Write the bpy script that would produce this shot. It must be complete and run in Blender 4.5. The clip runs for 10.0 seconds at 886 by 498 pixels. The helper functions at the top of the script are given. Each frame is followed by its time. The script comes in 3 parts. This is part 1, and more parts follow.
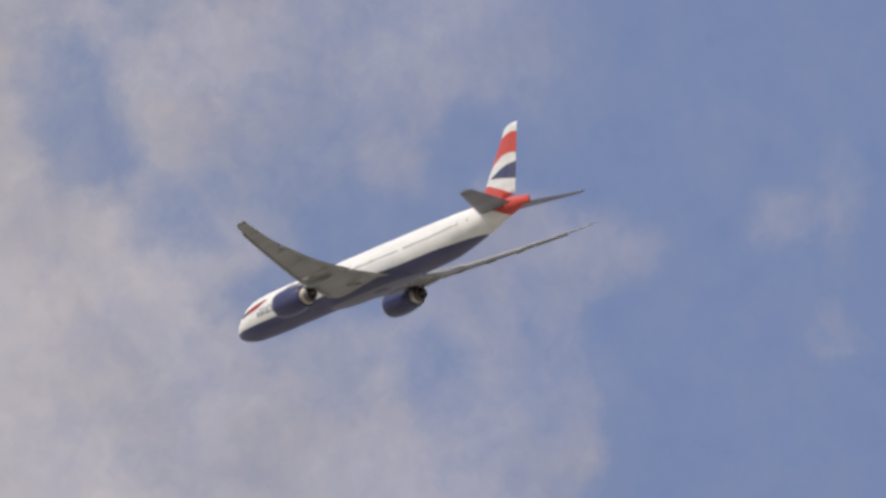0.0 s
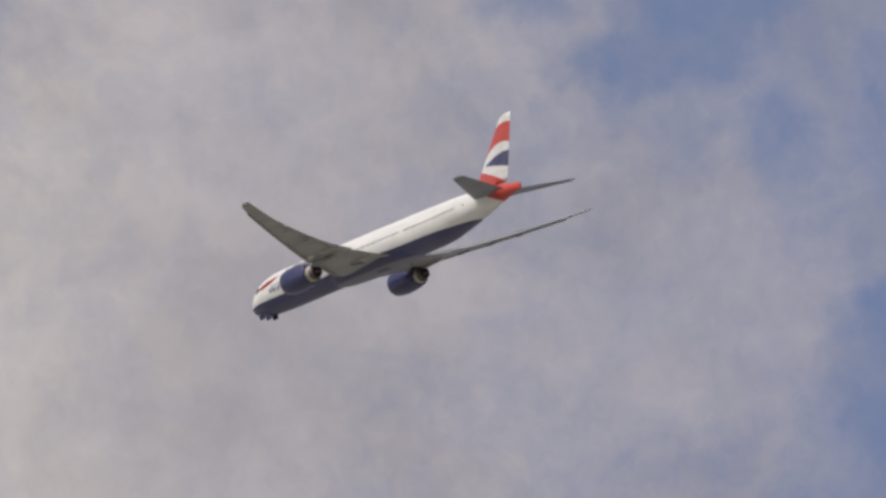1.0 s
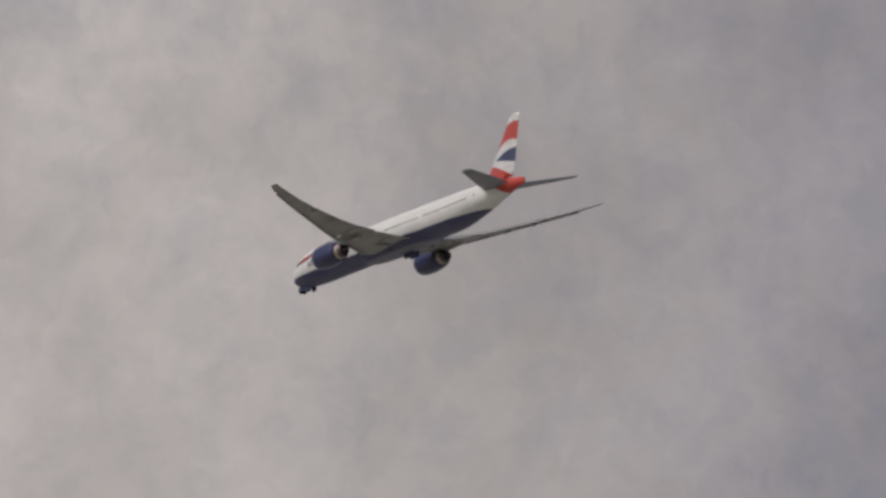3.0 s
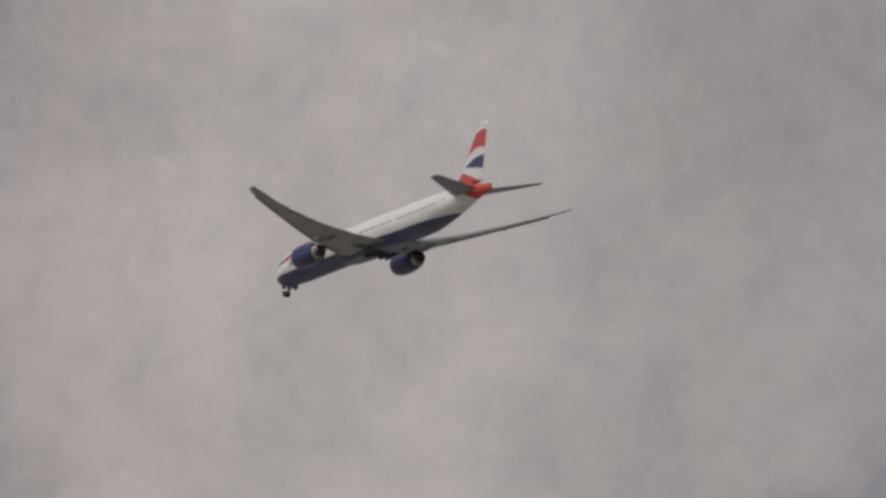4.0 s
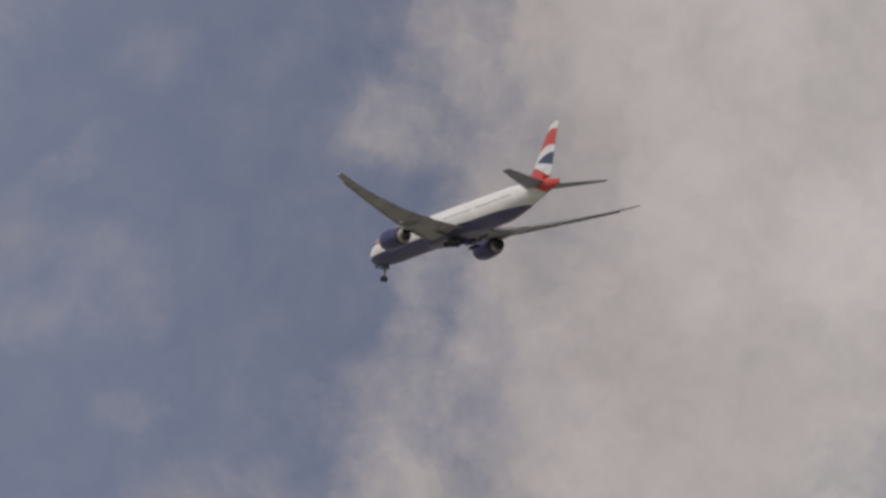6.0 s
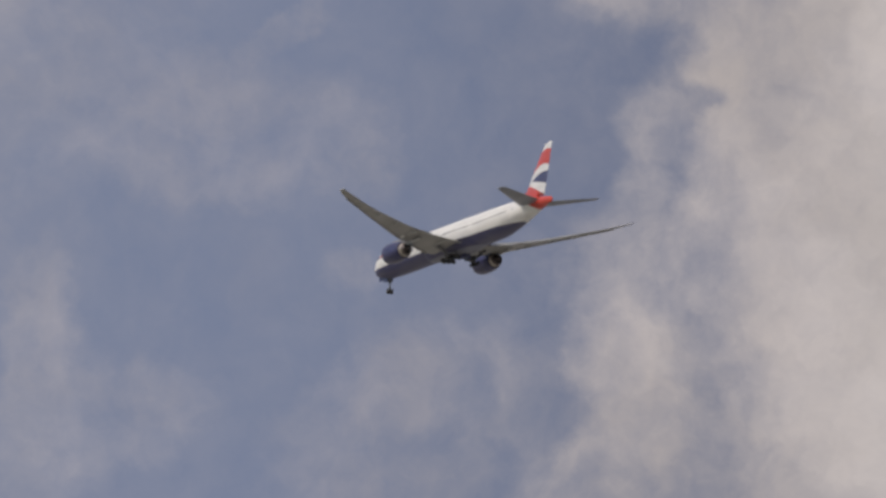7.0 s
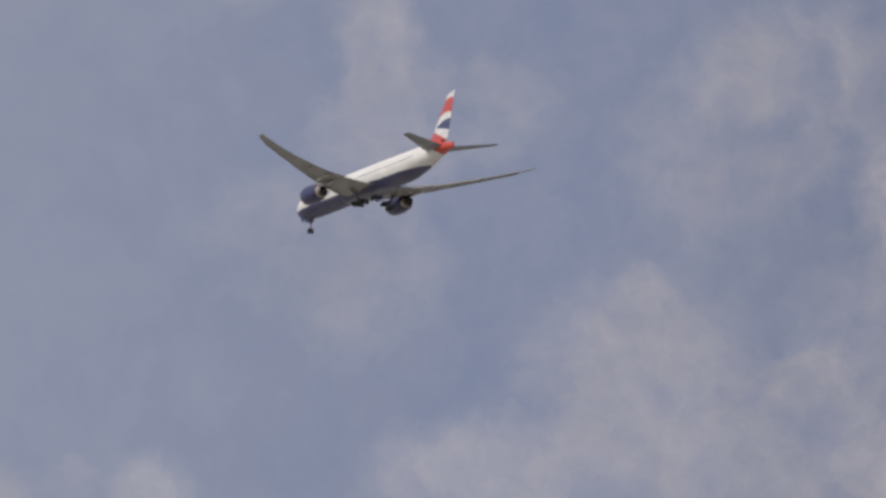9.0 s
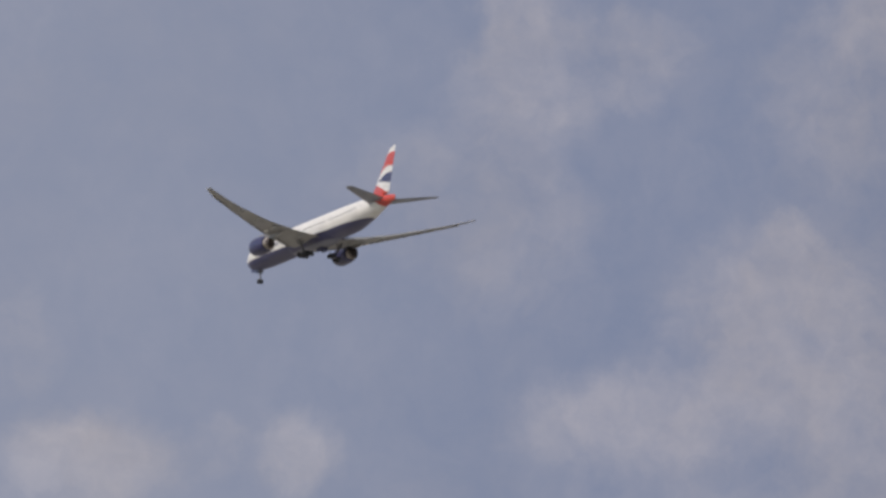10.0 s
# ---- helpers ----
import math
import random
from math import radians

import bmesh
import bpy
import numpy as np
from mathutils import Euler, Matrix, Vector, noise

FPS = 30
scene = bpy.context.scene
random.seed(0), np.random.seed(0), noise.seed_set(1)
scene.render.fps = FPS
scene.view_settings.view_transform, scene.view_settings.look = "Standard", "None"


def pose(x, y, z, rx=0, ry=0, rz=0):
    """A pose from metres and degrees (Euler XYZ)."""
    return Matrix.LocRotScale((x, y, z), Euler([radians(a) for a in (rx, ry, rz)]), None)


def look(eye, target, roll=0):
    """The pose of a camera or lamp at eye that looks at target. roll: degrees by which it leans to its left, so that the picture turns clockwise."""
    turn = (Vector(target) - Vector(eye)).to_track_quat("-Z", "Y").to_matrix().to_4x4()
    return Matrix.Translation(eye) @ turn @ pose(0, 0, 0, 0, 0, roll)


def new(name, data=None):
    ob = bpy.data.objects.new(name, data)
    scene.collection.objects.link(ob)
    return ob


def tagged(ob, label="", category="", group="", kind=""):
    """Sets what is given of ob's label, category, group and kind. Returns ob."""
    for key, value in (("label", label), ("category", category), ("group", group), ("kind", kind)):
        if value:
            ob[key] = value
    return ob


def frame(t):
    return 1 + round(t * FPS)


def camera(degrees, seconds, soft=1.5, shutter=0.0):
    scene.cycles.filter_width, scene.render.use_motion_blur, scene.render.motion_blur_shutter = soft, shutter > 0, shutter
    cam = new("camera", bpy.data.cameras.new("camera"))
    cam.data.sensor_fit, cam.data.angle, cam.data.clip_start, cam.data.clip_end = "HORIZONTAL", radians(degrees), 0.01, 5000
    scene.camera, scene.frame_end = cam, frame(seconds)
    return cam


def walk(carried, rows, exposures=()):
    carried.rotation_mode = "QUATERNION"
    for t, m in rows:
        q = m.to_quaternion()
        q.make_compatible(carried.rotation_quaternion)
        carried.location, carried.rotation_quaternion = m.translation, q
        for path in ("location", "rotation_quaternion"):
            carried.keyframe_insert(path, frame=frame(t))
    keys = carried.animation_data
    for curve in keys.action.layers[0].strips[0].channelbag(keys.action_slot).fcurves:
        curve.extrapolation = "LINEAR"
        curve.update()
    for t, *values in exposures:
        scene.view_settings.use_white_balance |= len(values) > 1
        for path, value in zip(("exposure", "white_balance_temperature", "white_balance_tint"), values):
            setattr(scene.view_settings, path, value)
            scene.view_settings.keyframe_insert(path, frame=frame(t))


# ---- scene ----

# ---- camera: it stands on the ground and pans after the aircraft ----
cam = camera(5.358, 10.0, soft=3.1)


def aim(az, el, roll):
    return pose(0, 0, 1.6, 90 + el, 0, az) @ pose(0, 0, 0, 0, 0, roll)


walk(cam, [
        (0, aim(-39.236, 21.161, -1.69)), (0.5, aim(-37.860, 20.520, -1.47)), (1, aim(-36.974, 19.798, -1.17)),
        (1.5, aim(-35.817, 19.247, -0.61)), (2, aim(-34.701, 18.693, -0.18)), (2.5, aim(-33.932, 18.141, 0.23)),
        (2.7, aim(-33.659, 17.864, 0.16)), (3.8, aim(-31.888, 16.741, 0.29)), (4, aim(-31.711, 16.562, 0.23)),
        (4.5, aim(-30.816, 16.149, 0.94)), (5, aim(-29.855, 15.641, 1.37)), (5.5, aim(-28.861, 15.105, 1.36)),
        (5.7, aim(-28.563, 14.822, 1.16)), (6.8, aim(-27.124, 13.917, 0.79)), (7, aim(-26.769, 13.636, 0.80)),
        (7.5, aim(-26.187, 13.061, 0.31)), (8, aim(-25.691, 12.699, 0.36)), (8.5, aim(-25.224, 12.269, 0.18)),
        (9, aim(-24.648, 11.773, -0.48)), (9.5, aim(-24.280, 11.671, -1.18)), (10, aim(-23.749, 11.497, -1.55))],
    exposures=[(0, -0.02), (0.5, -0.13), (1.0, -0.25), (1.5, -0.4), (2.5, -0.66), (4.0, -0.86), (4.5, -0.91), (5.5, -0.82), (6.8, -0.5), (7.5, -0.39), (10, -0.31)])

# ---- daylight ----
SUN_AZ, SUN_EL = radians(80), radians(49)  # azimuth counted from +Y towards -X
sun_way = Vector((-math.sin(SUN_AZ) * math.cos(SUN_EL), math.cos(SUN_AZ) * math.cos(SUN_EL), math.sin(SUN_EL)))
world = bpy.data.worlds.new("sky")
scene.world = world
world.use_nodes = True
wt = world.node_tree
sky = wt.nodes.new("ShaderNodeTexSky")
sky.sky_type, sky.sun_disc, sky.sun_elevation, sky.sun_rotation = "NISHITA", False, SUN_EL, -SUN_AZ
sky.air_density, sky.dust_density = 1.0, 2.0
wt.links.new(sky.outputs[0], wt.nodes["Background"].inputs["Color"])
wt.nodes["Background"].inputs["Strength"].default_value = 0.125
sun = new("sun", bpy.data.lights.new("sun", "SUN"))
sun.data.energy, sun.data.angle, sun.data.color = 2.9, radians(0.6), (1.0, 0.89, 0.76)
sun.matrix_world = look(sun_way * 3000, (0, 0, 0))


# ---- material helpers ----
def srgb(r, g, b):
    return tuple((c / 12.92 if c <= 0.04045 else ((c + 0.055) / 1.055) ** 2.4) for c in (r / 255, g / 255, b / 255)) + (1,)


class Graph:
    """A material's nodes, written as calls."""

    def __init__(self, name, **gloss):
        self.mat = bpy.data.materials.new(name)
        self.mat.use_nodes = True
        self.tree = self.mat.node_tree
        self.bsdf = self.tree.nodes["Principled BSDF"]
        for key, value in gloss.items():
            self.bsdf.inputs[key.replace("_", " ")].default_value = value
        coord = self.tree.nodes.new("ShaderNodeTexCoord")
        self.at = coord.outputs["Object"]
        self.uv = coord.outputs["UV"]

    def put(self, socket, value):
        if hasattr(value, "is_output"):
            self.tree.links.new(value, socket)
        else:
            socket.default_value = value

    def m(self, op, a, b=0.0, c=0.0, clamp=False):
        n = self.tree.nodes.new("ShaderNodeMath")
        n.operation, n.use_clamp = op, clamp
        for socket, value in zip(n.inputs, (a, b, c)):
            self.put(socket, value)
        return n.outputs[0]

    def v(self, op, a, b=(0, 0, 0)):
        n = self.tree.nodes.new("ShaderNodeVectorMath")
        n.operation = op
        self.put(n.inputs[0], a)
        self.put(n.inputs[1], b)
        return n.outputs["Value"] if op in ("LENGTH", "DISTANCE", "DOT_PRODUCT") else n.outputs[0]

    def xyz(self, a):
        n = self.tree.nodes.new("ShaderNodeSeparateXYZ")
        self.put(n.inputs[0], a)
        return n.outputs

    def noise(self, at, scale, detail=4.0, rough=0.55, color=False):
        n = self.tree.nodes.new("ShaderNodeTexNoise")
        self.put(n.inputs["Vector"], at)
        n.inputs["Scale"].default_value, n.inputs["Detail"].default_value, n.inputs["Roughness"].default_value = scale, detail, rough
        return n.outputs["Color" if color else "Fac"]

    def ramp(self, a, lo, hi, to_lo=0.0, to_hi=1.0, smooth=True):
        n = self.tree.nodes.new("ShaderNodeMapRange")
        n.interpolation_type = "SMOOTHSTEP" if smooth else "LINEAR"
        for socket, value in zip(n.inputs, (a, lo, hi, to_lo, to_hi)):
            self.put(socket, value)
        return n.outputs[0]

    def mix(self, f, a, b, blend="MIX"):
        n = self.tree.nodes.new("ShaderNodeMix")
        n.data_type, n.blend_type = "RGBA", blend
        self.put(n.inputs[0], f)
        self.put(n.inputs[6], a)
        self.put(n.inputs[7], b)
        return n.outputs[2]

    def color(self, value):
        self.put(self.bsdf.inputs["Base Color"], value)
        return self

    def bump(self, height, strength, distance):
        n = self.tree.nodes.new("ShaderNodeBump")
        n.inputs["Strength"].default_value, n.inputs["Distance"].default_value = strength, distance
        self.put(n.inputs["Height"], height)
        self.tree.links.new(n.outputs[0], self.bsdf.inputs["Normal"])
        return self


def worn(name, color, amount=0.25, scale=0.6, **gloss):
    """A surface of one colour with stains and grain at two scales."""
    g = Graph(name, **gloss)
    streak = g.noise(g.v("MULTIPLY", g.at, (0.25, 1.0, 1.0)), scale, 5)
    grain = g.noise(g.at, scale * 14, 3)
    f = g.m("ADD", g.m("MULTIPLY", streak, 0.7), g.m("MULTIPLY", grain, 0.3))
    dark = tuple(c * (1 - amount) for c in color[:3]) + (1,)
    g.color(g.mix(g.ramp(f, 0.35, 0.65), dark, color))
    g.put(g.bsdf.inputs["Roughness"], g.ramp(grain, 0.3, 0.7, gloss.get("Roughness", 0.5) - 0.06, gloss.get("Roughness", 0.5) + 0.08))
    return g.mat


WHITE, BLUE, RED = (0.80, 0.79, 0.77, 1), (0.047, 0.049, 0.138, 1), (0.60, 0.055, 0.035, 1)


def grimy(g, color):
    """Streaks of dirt along the flow and panel seams on painted skin."""
    streak = g.noise(g.v("MULTIPLY", g.at, (0.18, 1.1, 1.1)), 0.9, 5)
    grain = g.noise(g.at, 7.0, 3)
    f = g.ramp(g.m("ADD", g.m("MULTIPLY", streak, 0.75), g.m("MULTIPLY", grain, 0.25)), 0.38, 0.62)
    x = g.xyz(g.at)[0]
    seam = g.m("LESS_THAN", g.m("ABSOLUTE", g.m("SUBTRACT", g.m("FRACT", g.m("MULTIPLY", x, 0.19)), 0.5)), 0.006)
    out = g.mix(g.m("MULTIPLY", g.m("SUBTRACT", 1.0, f), 0.16), color, (0.2, 0.19, 0.18, 1))
    return g.mix(g.m("MULTIPLY", seam, 0.25), out, (0.12, 0.12, 0.13, 1))


# fuselage livery: dark blue belly, white sides, red tail end
g = Graph("fuselage_paint", Roughness=0.42, Coat_Weight=0.05, Coat_Roughness=0.2)
px, py, pz = g.xyz(g.at)
belly = g.ramp(pz, -1.43, -1.47)
aft = g.m("SUBTRACT", 36.0, px)
tail_red = g.ramp(g.m("ADD", g.m("MULTIPLY", g.m("SUBTRACT", aft, 65.3), 0.45), g.m("MULTIPLY", g.m("SUBTRACT", pz, 1.9), 0.8)), 0.0, 0.12)
paint = g.mix(belly, WHITE, BLUE)
paint = g.mix(tail_red, paint, RED)
FUSELAGE = g.color(grimy(g, paint)).mat

# fin livery: white, red and blue waving bands
FIN_LE, FIN_LE_K, FIN_TE, FIN_TE_K, FIN_Z, FIN_TOP = 61.9, 0.88, 70.6, 0.29, 2.5, 12.75
# wing-root fairing: blue, turning grey below about z -3.1
g = Graph("fairing_blue_grey", Roughness=0.42)
px, py, pz = g.xyz(g.at)
BELLY = g.color(grimy(g, g.mix(g.ramp(pz, -3.05, -3.15), BLUE, (0.17, 0.18, 0.24, 1)))).mat
g = Graph("fin_paint", Roughness=0.3, Coat_Weight=0.4, Coat_Roughness=0.12)
px, py, pz = g.xyz(g.at)
aft = g.m("SUBTRACT", 36.0, px)
up = g.m("SUBTRACT", pz, FIN_Z)
le = g.m("MULTIPLY_ADD", up, FIN_LE_K, FIN_LE)
te = g.m("MULTIPLY_ADD", up, FIN_TE_K, FIN_TE)
u = g.m("DIVIDE", g.m("SUBTRACT", aft, le), g.m("SUBTRACT", te, le))
v = g.m("DIVIDE", up, FIN_TOP - FIN_Z)


def above(*stops):
    """Where the fin lies over a smooth line through (chord share, height share) stops."""
    n = g.tree.nodes.new("ShaderNodeFloatCurve")
    curve = n.mapping.curves[0]
    curve.points[0].location, curve.points[1].location = stops[0], stops[-1]
    for q in stops[1:-1]:
        curve.points.new(*q)
    n.mapping.update()
    g.put(n.inputs["Value"], u)
    return g.ramp(g.m("SUBTRACT", v, n.outputs[0]), -0.006, 0.006)


paint = g.mix(above((0, 0.262), (0.14, 0.25), (0.34, 0.21), (0.66, 0.125), (1, 0.0)), RED, WHITE)
paint = g.mix(above((0, 0.42), (0.12, 0.345), (0.3, 0.318), (0.6, 0.285), (1, 0.225)), paint, BLUE)
paint = g.mix(above((0, 0.26), (0.12, 0.33), (0.3, 0.385), (0.55, 0.44), (1, 0.455)), paint, WHITE)
paint = g.mix(above((0, 0.41), (0.1, 0.50), (0.25, 0.56), (0.5, 0.60), (1, 0.575)), paint, RED)
paint = g.mix(above((0, 0.82), (0.16, 0.85), (0.44, 0.875), (0.72, 0.88), (1, 0.86)), paint, WHITE)
FIN = g.color(grimy(g, paint)).mat

BLUE_PAINT = worn("blue_paint", BLUE, 0.3, 0.8, Roughness=0.32, Coat_Weight=0.15)
WING_GREY = worn("wing_grey", (0.355, 0.35, 0.345, 1), 0.22, 0.5, Roughness=0.42)
TAIL_GREY = worn("tail_grey", (0.25, 0.26, 0.30, 1), 0.22, 0.5, Roughness=0.42)
FLAP_GREY = worn("flap_grey", (0.38, 0.375, 0.36, 1), 0.25, 0.7, Roughness=0.42)
FAIRING_GREY = worn("fairing_grey", (0.42, 0.42, 0.41, 1), 0.22, 0.9, Roughness=0.4)
BARE_METAL = worn("bare_metal", (0.54, 0.49, 0.44, 1), 0.25, 1.5, Roughness=0.28, Metallic=0.6)
HOT_METAL = worn("hot_metal", (0.13, 0.11, 0.11, 1), 0.35, 1.5, Roughness=0.45, Metallic=0.6)
WHITE_PAINT = worn("white_paint", WHITE, 0.12, 0.9, Roughness=0.35)
PYLON_GREY = worn("pylon_grey", (0.36, 0.36, 0.36, 1), 0.2, 0.9, Roughness=0.35)
# near-black for openings: the shade inside them is put into the colour
CAVITY_SHADE = worn("cavity_shade", (0.03, 0.03, 0.032, 1), 0.3, 2.0, Roughness=0.7)
RUBBER = worn("tyre_rubber", (0.065, 0.065, 0.07, 1), 0.3, 3.0, Roughness=0.85)
GEAR_GREY = worn("gear_grey", (0.2, 0.2, 0.215, 1), 0.3, 3.0, Roughness=0.45)
WINDOW = worn("cabin_glass", (0.10, 0.105, 0.115, 1), 0.2, 3.0, Roughness=0.12)
RED_PAINT = worn("red_paint", RED, 0.2, 1.0, Roughness=0.3)
LETTER_BLUE = worn("letter_blue", (0.27, 0.28, 0.34, 1), 0.2, 1.0, Roughness=0.3)

# ---- sky backdrop: broken cloud, coordinates in degrees of bearing and height ----
g = Graph("broken_cloud")
base = g.v("MULTIPLY", g.uv, (1, 1, 0))
soft_warp = g.v("SUBTRACT", g.noise(base, 0.8, 3, 0.5, True), (0.5, 0.5, 0.5))
fine_warp = g.v("SUBTRACT", g.noise(base, 3.2, 5, 0.62, True), (0.5, 0.5, 0.5))
at = g.v("ADD", g.v("ADD", base, g.v("MULTIPLY", soft_warp, (0.30, 0.30, 0))), g.v("MULTIPLY", fine_warp, (0.34, 0.34, 0)))
cover = g.m("ADD", 0.5, 0.0)


def veil(az, el, wide, high, dense, lean=0.0):
    """A stretch of sky with a ragged rim whose cloud has this density; later ones lie over earlier ones."""
    global cover
    off = g.v("SUBTRACT", at, (az, el, 0))
    if lean:
        x, y, _ = g.xyz(off)
        c, s = math.cos(radians(lean)), math.sin(radians(lean))
        join = g.tree.nodes.new("ShaderNodeCombineXYZ")
        g.put(join.inputs[0], g.m("ADD", g.m("MULTIPLY", x, -c), g.m("MULTIPLY", y, s)))
        g.put(join.inputs[1], g.m("ADD", g.m("MULTIPLY", x, s), g.m("MULTIPLY", y, c)))
        off = join.outputs[0]
    d = g.v("LENGTH", g.v("MULTIPLY", off, (1 / wide, 1 / high, 0)))
    f = g.ramp(d, 1.35, 0.45)
    cover = g.m("MULTIPLY_ADD", g.m("SUBTRACT", dense, cover), f, cover)


veil(-41.13, 21.24, 3.30, 3.07, 0.10)
veil(-36.58, 20.67, 1.75, 1.91, 0.78)
veil(-38.24, 19.86, 1.52, 0.75, 0.72)
veil(-35.55, 20.70, 1.53, 2.39, 0.90)
veil(-35.38, 19.57, 1.74, 1.91, 0.90)
veil(-35.11, 18.73, 2.16, 1.64, 0.92)
veil(-33.80, 18.00, 3.23, 2.39, 0.94)
veil(-36.35, 16.77, 1.35, 1.02, 0.86)
veil(-32.69, 17.25, 3.57, 2.73, 0.93)
veil(-31.71, 16.56, 3.56, 2.73, 0.95)
veil(-31.23, 16.16, 2.84, 2.39, 0.96)
veil(-30.56, 15.35, 2.48, 2.39, 0.98)
veil(-26.67, 15.09, 1.34, 1.77, 0.10)
veil(-26.82, 14.57, 2.19, 1.43, 0.09)
veil(-26.14, 12.99, 2.45, 2.39, 0.11)
veil(-24.01, 11.78, 3.14, 2.39, 0.12)
veil(-22.06, 11.54, 3.14, 2.39, 0.11)
veil(-29.65, 13.74, 1.12, 2.73, 0.99)
veil(-40.06, 19.29, 1.08, 1.02, 0.10)
veil(-39.08, 20.21, 1.09, 0.68, 0.56)
veil(-39.75, 20.60, 0.40, 0.44, 0.54)
veil(-40.00, 19.91, 0.22, 0.44, 0.62)
veil(-40.21, 21.10, 0.40, 0.24, 0.44)
veil(-37.93, 22.56, 0.70, 0.27, 0.66)
veil(-37.44, 22.02, 0.44, 0.48, 0.68)
veil(-39.18, 22.29, 0.96, 0.65, 0.52)
veil(-38.73, 21.83, 0.44, 0.38, 0.36)
veil(-36.80, 22.20, 0.33, 0.41, 0.34)
veil(-38.42, 21.56, 0.48, 0.27, 0.34)
veil(-39.16, 21.41, 0.51, 0.24, 0.26)
veil(-39.58, 21.87, 0.33, 0.24, 0.32)
veil(-41.46, 21.26, 0.29, 0.17, 0.36)
veil(-41.87, 21.31, 0.18, 0.38, 0.36)
veil(-41.83, 20.59, 0.18, 0.20, 0.34)
veil(-36.96, 21.84, 0.40, 0.34, 0.26)
veil(-37.65, 21.42, 0.51, 0.31, 0.44)
veil(-38.86, 21.42, 0.51, 0.31, 0.13)
veil(-39.50, 21.74, 0.44, 0.27, 0.10)
veil(-38.99, 21.83, 0.22, 0.38, 0.48)
veil(-39.31, 20.65, 0.66, 0.51, 0.56)
veil(-39.58, 21.05, 0.51, 0.27, 0.46)
veil(-39.88, 21.25, 0.26, 0.20, 0.52)
veil(-40.28, 21.10, 0.26, 0.12, 0.46)
veil(-39.99, 20.29, 0.15, 0.58, 0.58)
veil(-38.18, 19.56, 1.09, 0.89, 0.78)
veil(-39.31, 19.63, 0.43, 0.32, 0.82)
veil(-39.79, 19.78, 0.22, 0.27, 0.56)
veil(-39.45, 19.11, 0.13, 0.24, 0.25)
veil(-40.41, 19.08, 0.36, 0.24, 0.46)
veil(-38.66, 21.25, 0.51, 0.27, 0.14)
veil(-38.18, 21.03, 0.26, 0.24, 0.40)
veil(-39.58, 21.19, 0.16, 0.41, 0.52)
veil(-39.37, 19.69, 0.34, 0.32, 0.70)
veil(-39.88, 20.50, 0.22, 0.55, 0.36)
veil(-39.50, 19.04, 0.27, 0.34, 0.14)
veil(-40.02, 19.16, 0.18, 0.44, 0.42)
veil(-38.38, 19.11, 0.87, 0.75, 0.84)
veil(-38.39, 20.94, 0.69, 0.24, 0.20)
veil(-39.14, 20.41, 0.29, 0.31, 0.34)
veil(-38.73, 19.12, 0.94, 0.68, 0.86)
veil(-38.53, 18.41, 0.94, 0.38, 0.74)
veil(-37.45, 20.17, 0.80, 0.51, 0.76)
veil(-36.96, 19.50, 0.29, 0.20, 0.97)
veil(-36.91, 18.06, 0.79, 1.02, 0.78)
veil(-37.16, 19.56, 0.36, 0.19, 0.97)
veil(-34.08, 15.84, 0.85, 0.65, 1.00)
veil(-27.35, 16.73, 0.71, 1.23, 0.14)
veil(-27.32, 14.61, 0.92, 1.13, 0.10)
veil(-28.07, 15.55, 0.39, 0.20, 0.52)
veil(-28.49, 16.18, 0.11, 0.20, 0.62)
veil(-27.90, 15.35, 0.32, 0.24, 0.52)
veil(-28.58, 15.13, 0.18, 0.48, 0.46)
veil(-28.27, 16.46, 0.25, 0.51, 0.78)
veil(-27.09, 16.08, 0.99, 0.96, 0.11)
veil(-27.29, 14.38, 1.06, 0.89, 0.11)
veil(-28.11, 16.59, 0.27, 0.34, 0.72)
veil(-28.42, 16.12, 0.13, 0.34, 0.60)
veil(-27.90, 15.32, 0.39, 0.31, 0.48)
veil(-28.45, 14.62, 0.21, 0.31, 0.55)
veil(-27.86, 15.32, 0.25, 0.20, 0.48)
veil(-28.16, 16.19, 0.18, 0.31, 0.56)
veil(-28.42, 15.95, 0.14, 0.41, 0.55)
veil(-26.37, 15.66, 0.25, 0.20, 0.28)
veil(-27.94, 13.58, 0.60, 0.31, 0.44)
veil(-28.25, 13.96, 0.12, 0.24, 0.36)
veil(-28.88, 14.42, 0.63, 1.16, 0.92)
veil(-28.05, 15.23, 0.39, 0.17, 0.48)
veil(-28.79, 14.89, 0.25, 0.65, 0.80)
veil(-28.30, 14.58, 0.25, 0.10, 0.40)
veil(-25.75, 14.96, 0.46, 0.09, 0.30, 35)
veil(-25.23, 14.37, 0.74, 0.44, 0.42)
veil(-26.05, 14.28, 0.39, 0.34, 0.34)
veil(-27.05, 12.62, 0.91, 0.48, 0.25)
veil(-27.96, 12.70, 0.45, 0.75, 0.70)
veil(-27.98, 14.03, 0.18, 0.20, 0.42)
veil(-26.12, 14.18, 0.32, 0.24, 0.34)
veil(-27.92, 12.59, 0.42, 0.75, 0.78)
veil(-28.48, 13.99, 0.32, 0.31, 0.72)
veil(-28.05, 14.40, 0.21, 0.31, 0.38)
veil(-26.41, 12.82, 0.39, 0.20, 0.38)
veil(-24.84, 12.63, 0.52, 0.31, 0.36)
veil(-24.25, 12.36, 0.42, 0.41, 0.44)
veil(-25.29, 14.15, 0.84, 0.31, 0.40)
veil(-24.25, 13.07, 0.26, 0.51, 0.62)
veil(-24.42, 12.59, 0.49, 0.34, 0.48)
veil(-23.35, 13.67, 0.60, 0.41, 0.38)
veil(-27.81, 12.02, 0.49, 0.72, 0.55)
